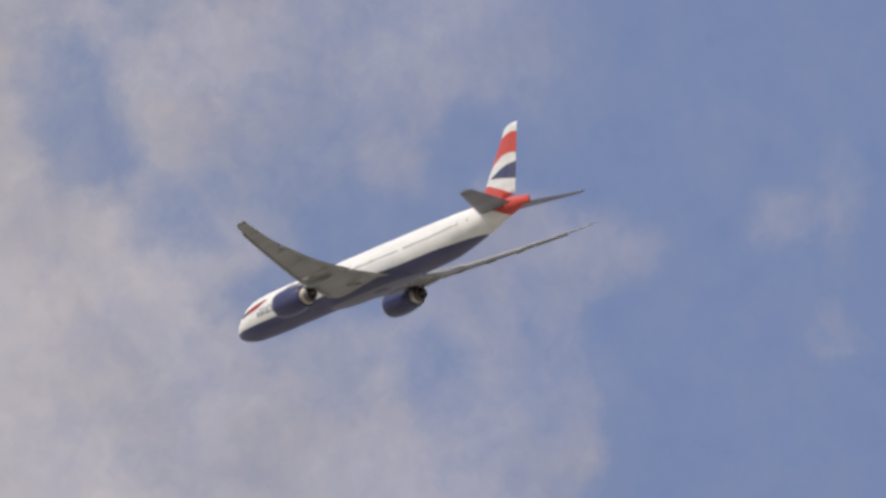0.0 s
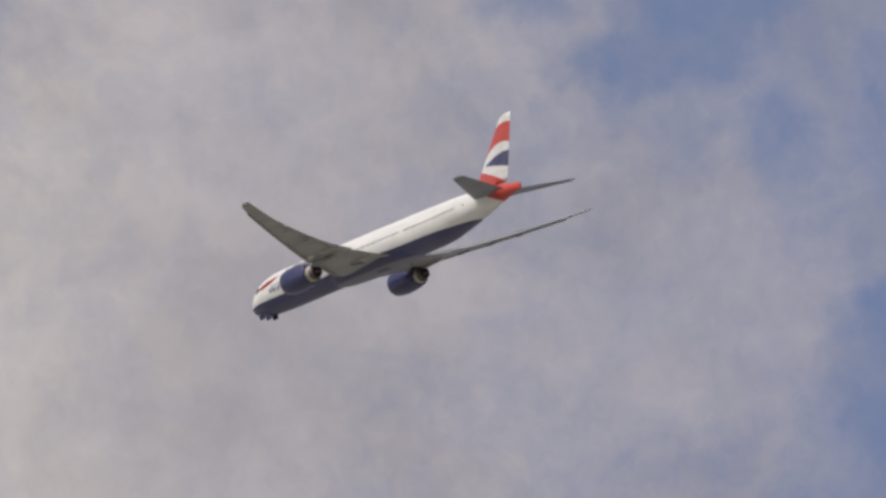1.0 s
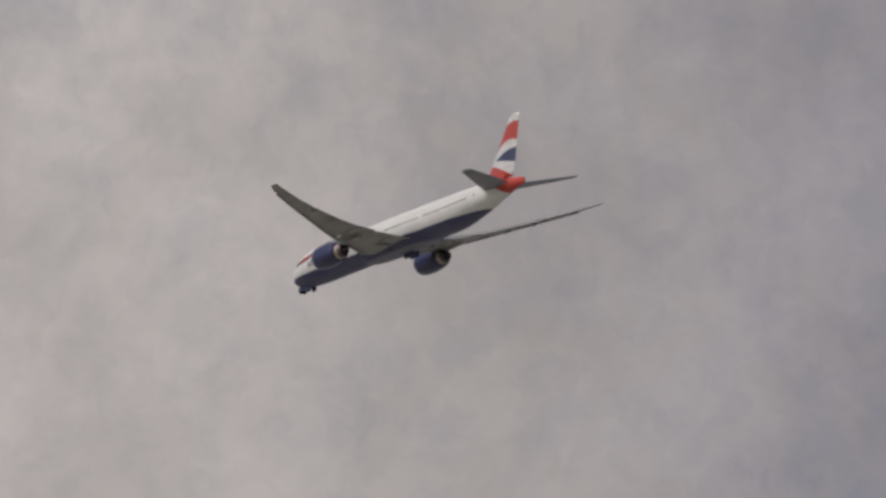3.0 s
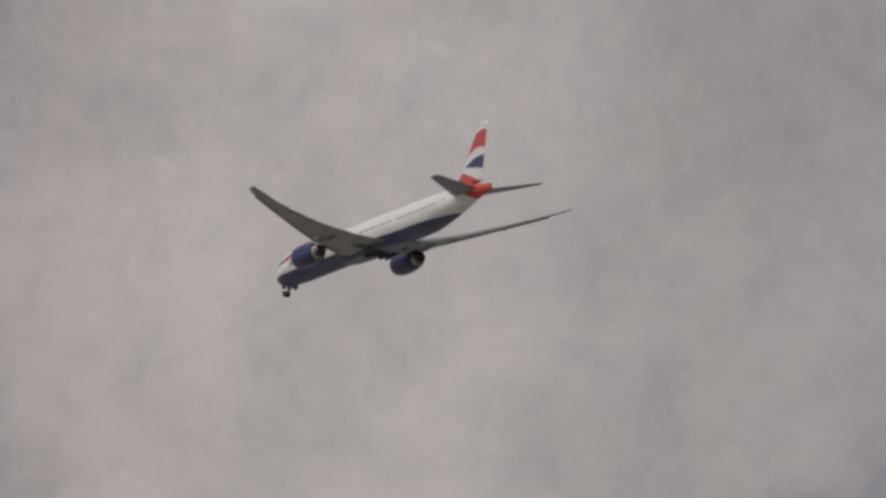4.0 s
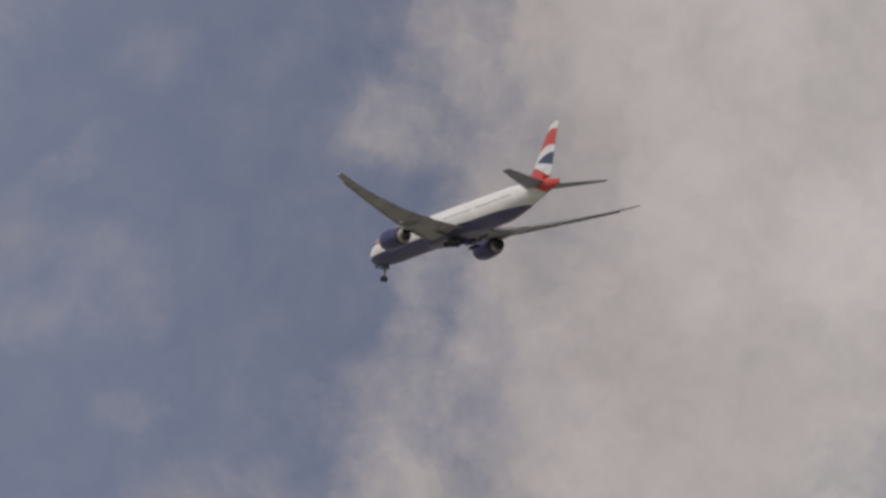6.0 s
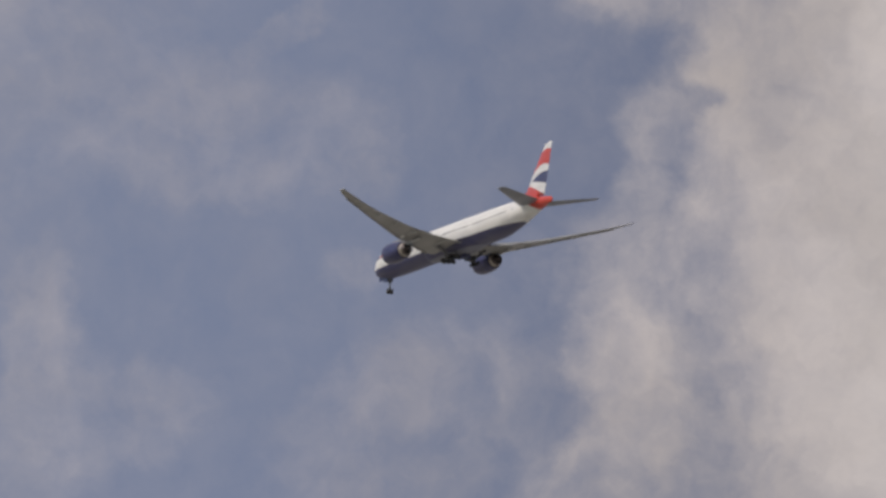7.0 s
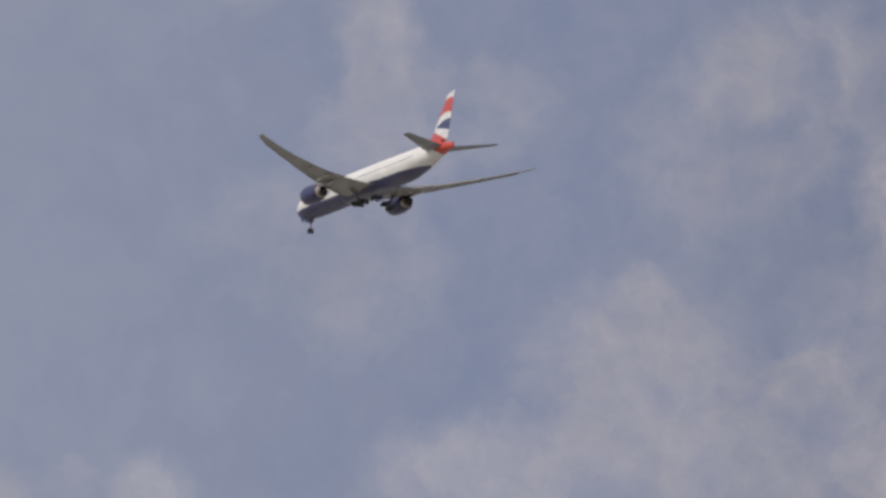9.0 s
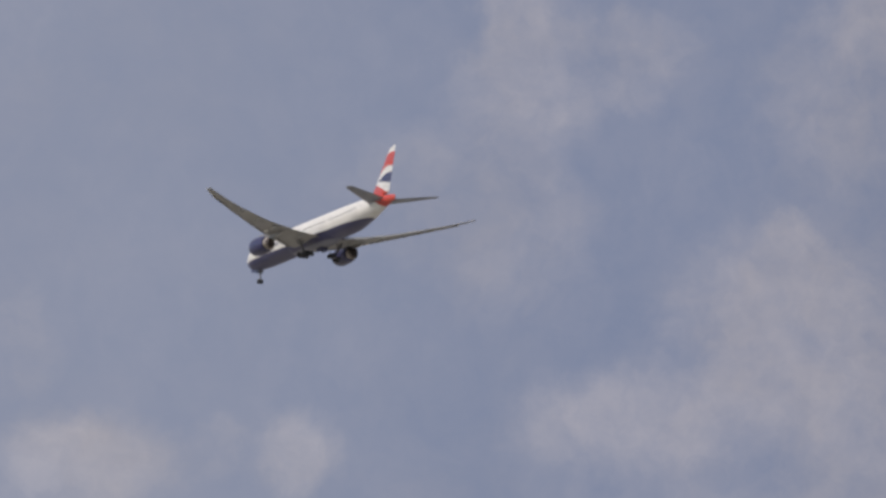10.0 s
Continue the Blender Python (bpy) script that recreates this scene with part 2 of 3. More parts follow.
veil(-28.13, 13.59, 0.35, 0.27, 0.48)
veil(-27.46, 12.64, 0.31, 0.20, 0.18)
veil(-26.80, 12.84, 0.53, 0.38, 0.36)
veil(-24.17, 11.51, 0.45, 0.44, 0.34)
veil(-26.36, 12.24, 0.66, 0.48, 0.36)
veil(-26.26, 13.50, 0.25, 0.14, 0.40)
veil(-26.75, 12.75, 0.31, 0.41, 0.26)
veil(-25.85, 10.94, 0.73, 0.61, 0.60)
veil(-25.92, 11.42, 0.24, 0.20, 0.58)
veil(-26.85, 10.93, 0.49, 0.20, 0.48)
veil(-26.41, 11.65, 0.21, 0.31, 0.24)
veil(-24.21, 11.68, 0.35, 0.38, 0.32)
veil(-23.59, 11.82, 0.42, 0.44, 0.32)
veil(-26.36, 12.65, 0.42, 0.31, 0.28)
veil(-24.81, 12.65, 0.45, 0.31, 0.38)
veil(-26.46, 12.82, 0.42, 0.27, 0.34)
veil(-24.94, 10.43, 0.76, 0.31, 0.50)
veil(-21.51, 10.25, 0.59, 0.32, 0.68)
veil(-22.31, 10.34, 0.21, 0.20, 0.30)
veil(-22.83, 10.26, 0.29, 0.26, 0.56)
veil(-21.11, 11.01, 0.21, 0.31, 0.36)
veil(-26.40, 12.72, 0.24, 0.31, 0.48)
veil(-26.04, 10.54, 0.59, 0.44, 0.50)

# billows in half-dense cloud, wisps in thin cloud, the finest shreds at the rims
half = g.m("MULTIPLY", g.m("MULTIPLY", cover, g.m("SUBTRACT", 1.12, cover)), 4.0)
billow = g.noise(g.v("ADD", g.v("MULTIPLY", base, (1.0, 0.85, 0)), g.v("MULTIPLY", soft_warp, (0.6, 0.6, 0))), 2.2, 8, 0.6)
tatter = g.noise(g.v("ADD", base, g.v("MULTIPLY", fine_warp, (0.45, 0.45, 0))), 5.5, 6, 0.6)
cover = g.m("ADD", cover, g.m("MULTIPLY", half, g.m("ADD", g.m("MULTIPLY", g.m("SUBTRACT", billow, 0.5), 0.85), g.m("MULTIPLY", g.m("SUBTRACT", tatter, 0.5), 0.34))), clamp=True)
bearing = g.xyz(base)[0]


def by_bearing(*stops):
    """A colour that changes slowly with the bearing."""
    out = stops[0][1]
    for (a, _), (b, tint) in zip(stops, stops[1:]):
        out = g.mix(g.ramp(bearing, a, b), out, tint)
    return out


blue_sky = by_bearing((-41, srgb(115, 133, 174)), (-36, srgb(116, 133, 170)), (-29, srgb(119, 129, 157)), (-25.2, srgb(135, 146, 175)), (-21.5, srgb(149, 157, 181)))
lit = by_bearing((-40, srgb(169, 167, 181)), (-36.5, srgb(187, 181, 186)), (-33.5, srgb(208, 200, 199)), (-31, srgb(230, 221, 218)), (-28.3, srgb(214, 204, 202)), (-25.7, srgb(191, 186, 194)), (-22.5, srgb(190, 187, 197)))
puff = g.m("ADD", g.ramp(g.noise(at, 0.7, 6, 0.58), 0.32, 0.68, 0.86, 1.04), g.m("MULTIPLY", g.m("SUBTRACT", tatter, 0.5), 0.10))
grey = g.mix(1.0, lit, g.tree.nodes.new("ShaderNodeCombineColor").outputs[0], "MULTIPLY")
shade = grey.node.inputs[7].links[0].from_node
for socket in shade.inputs:
    g.put(socket, puff)
tone = g.mix(cover, blue_sky, grey)
glow = g.tree.nodes.new("ShaderNodeEmission")
g.put(glow.inputs["Color"], tone)
g.tree.links.new(glow.outputs[0], g.tree.nodes["Material Output"].inputs["Surface"])
CLOUD = g.mat

# unseen ground, its tone raised to bounce light onto the aircraft's underside
g = Graph("pale_bounce_ground", Roughness=0.95)
field = g.noise(g.at, 0.004, 4)
blade = g.noise(g.at, 1.5, 5)
tone = g.mix(g.ramp(field, 0.35, 0.65), (0.26, 0.25, 0.215, 1), (0.35, 0.33, 0.285, 1))
GROUND = g.color(g.mix(g.m("MULTIPLY", blade, 0.5), tone, (0.2, 0.185, 0.15, 1))).bump(blade, 0.5, 0.05).mat


# ---- mesh helpers ----
def part(name, bm, material, parent=None, label=""):
    """Links a bmesh as one mesh object."""
    mesh = bpy.data.meshes.new(name)
    bmesh.ops.recalc_face_normals(bm, faces=bm.faces)
    bm.to_mesh(mesh)
    bm.free()
    mesh.materials.append(material)
    ob = new(name, mesh)
    ob.parent = parent
    if label:
        ob["label"] = label
    return ob


def skin(rings, closed=True, caps=True, smooth=True):
    """A bmesh skinned over rings of points."""
    bm = bmesh.new()
    rows = [[bm.verts.new(p) for p in ring] for ring in rings]
    n = len(rows[0])
    for a, b in zip(rows, rows[1:]):
        for i in range(n if closed else n - 1):
            bm.faces.new((a[i], a[(i + 1) % n], b[(i + 1) % n], b[i])).smooth = smooth
    if caps:
        bm.faces.new(rows[0])
        bm.faces.new(rows[-1])
    return bm


def glide(stations, steps):
    """Smooth rows between the stations (Catmull-Rom)."""
    out = []
    for i in range(len(stations) - 1):
        p = [np.array(stations[min(max(j, 0), len(stations) - 1)], float) for j in (i - 1, i, i + 1, i + 2)]
        for k in range(steps):
            t = k / steps
            out.append(0.5 * (2 * p[1] + (p[2] - p[0]) * t + (2 * p[0] - 5 * p[1] + 4 * p[2] - p[3]) * t ** 2 + (3 * p[1] - p[0] - 3 * p[2] + p[3]) * t ** 3))
    return out + [np.array(stations[-1], float)]


def body(x, y, z):
    """A place on the aircraft: x metres aft of the nose, y to port, z up, from its middle."""
    return (36.0 - x, y, z)


def turned(profile, y, z, n=40):
    """A bmesh turned from (x aft, radius) about an axis along the aircraft."""
    return skin([[body(x, y + r * math.sin(2 * math.pi * i / n), z + r * math.cos(2 * math.pi * i / n)) for i in range(n)] for x, r in profile], caps=False)


def tube(bm, a, b, r, n=10, r2=None):
    a, b = Vector(a), Vector(b)
    q = (b - a).to_track_quat("Z", "Y")
    rows = [[bm.verts.new(p + q @ Vector((rr * math.cos(2 * math.pi * i / n), rr * math.sin(2 * math.pi * i / n), 0))) for i in range(n)] for p, rr in ((a, r), (b, r2 or r))]
    for i in range(n):
        bm.faces.new((rows[0][i], rows[0][(i + 1) % n], rows[1][(i + 1) % n], rows[1][i])).smooth = True
    bm.faces.new(rows[0])
    bm.faces.new(rows[1])


# ---- the setting ----
def backdrop():
    bm = bmesh.new()
    uv = bm.loops.layers.uv.new("bearing")
    far, cols, rows = 4700.0, 60, 40
    net = []
    for j in range(rows + 1):
        el = 2 + 38 * j / rows
        line = []
        for i in range(cols + 1):
            az = -62 + 60 * i / cols
            a, e = radians(az), radians(el)
            line.append((bm.verts.new((-far * math.sin(a) * math.cos(e), far * math.cos(a) * math.cos(e), 1.6 + far * math.sin(e))), az, el))
        net.append(line)
    for j in range(rows):
        for i in range(cols):
            quad = (net[j][i], net[j][i + 1], net[j + 1][i + 1], net[j + 1][i])
            face = bm.faces.new([q[0] for q in quad])
            face.smooth = True
            for loop, q in zip(face.loops, quad):
                loop[uv].uv = (q[1], q[2])
    ob = part("backdrop", bm, CLOUD)
    tagged(ob, "hazy blue sky with broken soft grey-white clouds", "sky", kind="structure")


def ground():
    bm = bmesh.new()
    n = 64
    rings = [0.0, 30, 120, 400, 1200, 3000, 6000]
    centre = bm.verts.new((0, 0, 0))
    last = None
    for r in rings[1:]:
        ring = [bm.verts.new((r * math.cos(2 * math.pi * i / n), r * math.sin(2 * math.pi * i / n), 0)) for i in range(n)]
        for i in range(n):
            if last is None:
                bm.faces.new((centre, ring[i], ring[(i + 1) % n]))
            else:
                bm.faces.new((last[i], ring[i], ring[(i + 1) % n], last[(i + 1) % n]))
        last = ring
    tagged(part("ground", bm, GROUND), "flat unseen ground to the horizon, pale to bounce light upward", "ground", kind="structure")


backdrop()
ground()

# ---- the aircraft ----
airliner = tagged(new("airliner"), "white twin-engine airliner with dark blue belly and red-white-blue fin", "airplane")

# x aft, middle height, half height, half width
HULL = glide([(0.6, -1.35, 0.06, 0.06), (1.05, -1.32, 0.74, 0.78), (1.95, -1.15, 1.35, 1.42), (3.3, -0.82, 2.03, 2.1), (5.15, -0.48, 2.65, 2.65),
              (7.3, -0.24, 3.0, 2.98), (9.6, -0.15, 3.14, 3.14), (12, -0.12, 3.17, 3.17), (20, -0.07, 3.17, 3.17), (30, 0.0, 3.17, 3.17), (40, 0.03, 3.17, 3.17), (50, 0.04, 3.15, 3.15),
              (54, 0.12, 3.05, 3.05), (58, 0.4, 2.74, 2.7), (62, 0.68, 2.31, 2.2), (66, 1.0, 1.76, 1.58), (69.5, 1.18, 1.2, 0.98), (72, 1.26, 0.76, 0.5), (73.8, 1.18, 0.5, 0.1)], 5)
HULL_X = [s[0] for s in HULL]


def hull(x, turn, lift=0.0):
    """A place on the hull: turn in degrees from its top towards port."""
    z, h, w = (np.interp(x, HULL_X, [s[k] for s in HULL]) for k in (1, 2, 3))
    a = radians(turn)
    return body(x, (w + lift) * math.sin(a), z + (h + lift) * math.cos(a))


def patch(x0, x1, t0, t1, lift=0.02, n=8, lean=0.0):
    """A thin plate that lies on the hull between two stations and two turns; lean shifts it aft from its top to its foot."""
    bm = bmesh.new()
    grid = []
    for k in (lift, -0.03):
        grid.append([[bm.verts.new(hull(x0 + (x1 - x0) * i / n + lean * (j / 4), t0 + (t1 - t0) * j / 4, k)) for j in range(5)] for i in range(n + 1)])
    for i in range(n):
        for j in range(4):
            for layer in grid:
                bm.faces.new((layer[i][j], layer[i + 1][j], layer[i + 1][j + 1], layer[i][j + 1])).smooth = True
    rim = [(i, 0) for i in range(n)] + [(n, j) for j in range(4)] + [(i, 4) for i in range(n, 0, -1)] + [(0, j) for j in range(4, 0, -1)]
    for (a, b), (c, d) in zip(rim, rim[1:] + rim[:1]):
        bm.faces.new((grid[0][a][b], grid[0][c][d], grid[1][c][d], grid[1][a][b]))
    return bm


def fuselage():
    ob = part("fuselage", skin([[body(x, w * math.sin(2 * math.pi * i / 56), z + h * math.cos(2 * math.pi * i / 56)) for i in range(56)] for x, z, h, w in HULL]), FUSELAGE, airliner,
              "white upper hull, dark blue belly, red tail end")
    for side in (1, -1):
        for t0, t1, x0, x1 in ((3, 25, 2.9, 4.0), (27, 46, 3.1, 4.4), (48, 60, 3.7, 5.1), (62, 74, 4.7, 6.3)):
            part("cockpit_window", patch(x0, x1, side * t0, side * t1), WINDOW, ob, "dark glass")
        # lettering of the name as plain bars
        x = 9.4
        for wide in (0.7, 0.7, 0.25, 0.7, 0.25, 0.65, 0.7):
            part("lettering_bar", patch(x, x + wide, side * 85, side * 99, 0.015), LETTER_BLUE, ob, "dark blue lettering bar")
            x += wide + 0.22
        x += 0.6
        for wide in (0.75, 0.25, 0.7, 0.85, 0.75, 0.7, 0.65):
            part("lettering_bar", patch(x, x + wide, side * 85, side * 99, 0.015), LETTER_BLUE, ob, "dark blue lettering bar")
            x += wide + 0.22
        # the ribbon emblem: a long tapered stroke
        bm = bmesh.new()
        n = 16
        lines = []
        for i in range(n + 1):
            s = i / n
            x = 6.2 + 5.6 * s
            mid, half = 71 - 13 * s + 3 * math.sin(3.1 * s), 7.0 * math.sin(math.pi * min(1, 0.12 + 0.88 * s)) ** 0.7 + 0.2
            lines.append([bm.verts.new(hull(x, side * (mid + half * (k / 3 - 1)), 0.03)) for k in range(7)])
        for a, b in zip(lines, lines[1:]):
            for k in range(6):
                bm.faces.new((a[k], b[k], b[k + 1], a[k + 1])).smooth = True
        bmesh.ops.solidify(bm, geom=bm.faces[:], thickness=0.012)
        part("ribbon_emblem", bm, RED_PAINT, ob, "red ribbon emblem")
    return ob


hull_part = fuselage()


def belly_fairing():
    rows = []
    for x, h, w in glide([(23.0, 2.9, 2.6), (25.0, 3.3, 3.1), (28.0, 3.6, 3.45), (34.0, 3.75, 3.6), (40.0, 3.7, 3.5), (44.0, 3.4, 3.1), (47.5, 2.9, 2.4)], 4):
        rows.append([body(x, w * math.sin(radians(a)) * (1 if abs(a) > 90 else 0.995), min(-1.55, h * math.cos(radians(a)) if abs(a) > 105 else -1.55)) for a in range(-180, 180, 8)])
    return part("belly_fairing", skin(rows), BELLY, airliner, "dark blue wing-root fairing with a grey underside")


belly_fairing()

# y, leading edge, trailing edge, height of the chord, thickness as a share of the chord
WING = glide([(0.0, 26.4, 42.3, -2.2, 0.12), (3.1, 27.9, 42.3, -1.95, 0.115), (6.5, 29.5, 42.05, -1.5, 0.11), (10.0, 31.2, 41.75, -0.95, 0.105), (15.0, 34.1, 41.75, 0.08, 0.1),
              (20.0, 37.2, 42.75, 1.25, 0.105), (25.0, 40.4, 44.15, 2.4, 0.11), (29.6, 43.35, 46.3, 3.55, 0.12), (31.2, 44.45, 46.95, 4.0, 0.13), (31.8, 45.0, 47.3, 4.2, 0.13), (32.25, 45.7, 47.6, 4.3, 0.12)], 3)
WING = [(y, le + 0.8 * (y / 32) ** 2, te + 0.8 * (y / 32) ** 2, z - 0.12 * (y / 32) ** 2, k) for y, le, te, z, k in WING]  # sweep grows outboard
WING_Y = [s[0] for s in WING]


def foil(c, thick, a, b, n=9):
    """An aerofoil's outline between two shares of its chord: (along, up)."""
    def half(s):
        return 5 * thick * c * (0.2969 * math.sqrt(s) - 0.126 * s - 0.3516 * s ** 2 + 0.2843 * s ** 3 - 0.1015 * s ** 4)

    cut = [a + (b - a) * (0.5 - 0.5 * math.cos(math.pi * i / n)) for i in range(n + 1)]
    camber = [0.02 * c * math.sin(math.pi * min(s * 0.9, 1)) for s in cut]
    upper = [(s * c, k + half(s) + 0.004) for s, k in zip(cut, camber)]
    lower = [(s * c, k - half(s) * 0.85 - 0.004) for s, k in zip(cut, camber)]
    return upper + lower[::-1]


def wing_at(y):
    return [np.interp(abs(y), WING_Y, [s[k] for s in WING]) for k in (1, 2, 3, 4)]


def plane_part(name, side, y0, y1, a, b, material, parent, drop=0.0, shift=0.0, sink=0.0, label="", n=8, table=wing_at):
    """A spanwise piece of a wing between two shares of the chord, dropped by degrees about its own front edge."""
    rings = []
    for i in range(n + 1):
        y = y0 + (y1 - y0) * i / n
        x_le, x_te, z, thick = table(y)
        c = x_te - x_le
        ring = []
        for s, h in foil(c, thick, a, b):
            dx, dz = s - a * c, h
            turn = radians(drop)
            ring.append(body(x_le + a * c + shift + dx * math.cos(turn) + dz * math.sin(turn), side * y, z - sink - dx * math.sin(turn) + dz * math.cos(turn)))
        rings.append(ring)
    return part(name, skin(rings), material, parent, label)


def wing(side):
    ob = plane_part("wing", side, 0.5, 32.25, 0.0, 0.80, WING_GREY, airliner, label="grey swept wing with upturned tip", n=34)
    plane_part("inboard_flap", side, 3.3, 9.3, 0.81, 1.03, FLAP_GREY, ob, 9, 0.1, 0.08)
    plane_part("flaperon", side, 9.45, 11.5, 0.805, 1.0, FLAP_GREY, ob, 5, 0.04, 0.03)
    plane_part("outboard_flap", side, 11.65, 22.6, 0.81, 1.02, FLAP_GREY, ob, 7, 0.06, 0.04)
    plane_part("aileron", side, 22.75, 29.2, 0.805, 1.0, WING_GREY, ob, 2)
    plane_part("wing_tip", side, 29.3, 32.25, 0.80, 1.0, WING_GREY, ob)
    for y0, y1 in ((4.2, 8.6), (11.2, 16.0), (16.15, 20.9), (21.05, 25.6), (25.75, 29.8)):
        plane_part("slat", side, y0, y1, 0.0, 0.09, FAIRING_GREY, ob, 10, -0.16, 0.16, n=4)
    for y in (6.4, 12.8, 17.4, 21.8):
        x_le, x_te, z, thick = wing_at(y)
        c = x_te - x_le
        rings = []
        for s, r in ((0.0, 0.02), (0.12, 0.2), (0.35, 0.36), (0.6, 0.36), (0.82, 0.22), (1.0, 0.03)):
            x = x_le + c * 0.52 + (c * 0.45 + 0.5) * s
            zc = z - 0.055 * c * (1 - 0.5 * s) - 0.16 - 0.22 * s
            r *= 0.62
            rings.append([body(x, side * y + r * 0.62 * math.sin(2 * math.pi * i / 14), zc + r * 1.05 * math.cos(2 * math.pi * i / 14)) for i in range(14)])
        part("flap_track_fairing", skin(rings), FAIRING_GREY, ob)


def engine(side):
    y, z, d = side * 10.1, -2.7, 0.8
    ob = part("engine", turned([(24.35 + d, 1.88), (24.9 + d, 1.98), (25.6 + d, 2.04), (26.6 + d, 2.06), (27.6 + d, 2.03), (28.6 + d, 1.93), (29.4 + d, 1.8), (29.9 + d, 1.7)], y, z, 48), BLUE_PAINT, airliner, "dark blue nacelle")
    part("inlet_lip", turned([(24.35 + d, 1.88), (24.12 + d, 1.82), (24.0 + d, 1.74), (24.1 + d, 1.66), (24.5 + d, 1.6), (25.4 + d, 1.62)], y, z, 48), BARE_METAL, ob, "polished metal lip")
    part("fan_duct", turned([(25.4 + d, 1.62), (26.2 + d, 1.63), (26.25 + d, 0.5), (26.0 + d, 0.3), (25.5 + d, 0.02)], y, z, 48), CAVITY_SHADE, ob)
    part("fan_nozzle", turned([(29.9 + d, 1.7), (30.3 + d, 1.6), (30.5 + d, 1.55), (30.48 + d, 1.5), (30.0 + d, 1.53), (28.6 + d, 1.55)], y, z, 48), BLUE_PAINT, ob, "dark blue nozzle ring")
    # flat dark ring, painted as the shade deep in the bypass gap
    part("bypass_duct", turned([(28.6 + d, 1.55), (28.6 + d, 1.2)], y, z, 48), CAVITY_SHADE, ob)
    part("core_cowl", turned([(28.6 + d, 1.2), (29.8 + d, 1.4), (30.6 + d, 1.37), (31.2 + d, 1.17)], y, z, 48), BARE_METAL, ob, "bright bare metal core cowl")
    part("core_nozzle", turned([(31.2 + d, 1.17), (31.7 + d, 0.97), (32.0 + d, 0.86), (31.98 + d, 0.8), (31.4 + d, 0.8)], y, z, 48), HOT_METAL, ob, "heat-stained metal nozzle")
    part("exhaust_plug", turned([(31.4 + d, 0.8), (31.5 + d, 0.5), (32.0 + d, 0.4), (32.5 + d, 0.2), (32.8 + d, 0.02)], y, z, 32), HOT_METAL, ob)
    x_le, x_te, wz, _ = wing_at(10.1)
    rings = []
    for x, top, low in ((26.2, z + 2.12, z + 1.9), (28.0, z + 2.35, z + 1.7), (30.0, wz + 0.42, z + 1.2), (31.2, wz + 0.5, z + 0.9), (32.2, wz + 0.3, z + 0.8), (34.0, wz - 0.2, z + 0.75), (36.0, wz - 0.45, z + 0.85), (38.0, wz - 0.5, wz - 0.7)):
        rings.append([body(x, y + w, h) for w, h in ((-0.26, low), (0.26, low), (0.26, top), (-0.26, top))])
    part("pylon", skin(rings, smooth=False), PYLON_GREY, ob, "grey pylon")
    # white bump added to imitate a bright spot under the wing, no known part
    rings = []
    for x, half, low in ((33.7, 0.05, 0.40), (34.0, 0.22, 0.60), (34.6, 0.28, 0.64), (35.1, 0.2, 0.58), (35.5, 0.05, 0.40)):
        rings.append([body(x, side * 12.3 + w, wing_at(12.3)[2] - h) for w, h in ((-half, 0.1), (half, 0.1), (half, low - 0.06), (half * 0.6, low), (-half * 0.6, low), (-half, low - 0.06))])
    part("bright_spot_bump", skin(rings), WHITE_PAINT, ob, "small white bump added for a bright spot under the wing")
    rings = [[body(x, y + side * -1 * (1.35 + o * 0.5), z + 1.45 + o * 0.75 + dz) for x, dz in ((26.4, 0.0), (27.7, 0.03), (27.6, -0.03))] for o in (0.0, 1.0)]
    part("nacelle_strake", skin(rings, smooth=False), BLUE_PAINT, ob)


def tail_at(y):
    s = (abs(y) - 0.5) / 10.27
    return 62.8 + 8.6 * s, 71.0 + 3.0 * s, 1.2 + 1.25 * s, 0.095


def fin_at(h):
    return FIN_LE + FIN_LE_K * (h - FIN_Z), FIN_TE + FIN_TE_K * (h - FIN_Z), 0.0, 0.095


def upright(name, h0, h1, a, b, material, parent, label="", n=8):
    rings = []
    for i in range(n + 1):
        h = h0 + (h1 - h0) * i / n
        x_le, x_te, _, thick = fin_at(h)
        if h > 12.3:
            x_le += 1.4 * ((h - 12.3) / 0.45) ** 2
        c = x_te - x_le
        ring = []
        pts = foil(c, thick, a, b)
        for q in range(len(pts)):
            s, w = pts[q]
            mate = pts[len(pts) - 1 - q][1]
            ring.append(body(x_le + s, (w - mate) / 2, h))
        rings.append(ring)
    return part(name, skin(rings), material, parent, label)


for side in (1, -1):
    wing(side)
    engine(side)
    ob = plane_part("tailplane", side, 0.5, 10.77, 0.0, 0.70, TAIL_GREY, airliner, label="grey swept tailplane", n=10, table=tail_at)
    plane_part("elevator", side, 1.4, 10.5, 0.705, 1.0, TAIL_GREY, ob, 1, n=8, table=tail_at)
ob = upright("fin", 1.9, 12.75, 0.0, 0.68, FIN, airliner, "fin painted with waving red, white and blue bands", 24)
upright("rudder", 2.6, 12.72, 0.685, 1.0, FIN, ob, n=12)
rings = []
for x, h in ((57.0, 2.7), (59.0, 2.95), (61.0, 3.35), (63.0, 4.1), (64.0, 4.6)):
    rings.append([body(x, w, z) for w, z in ((-0.22, 2.0), (0.22, 2.0), (0.1, h), (-0.1, h))])
part("dorsal_fin", skin(rings, smooth=False), FIN, ob)


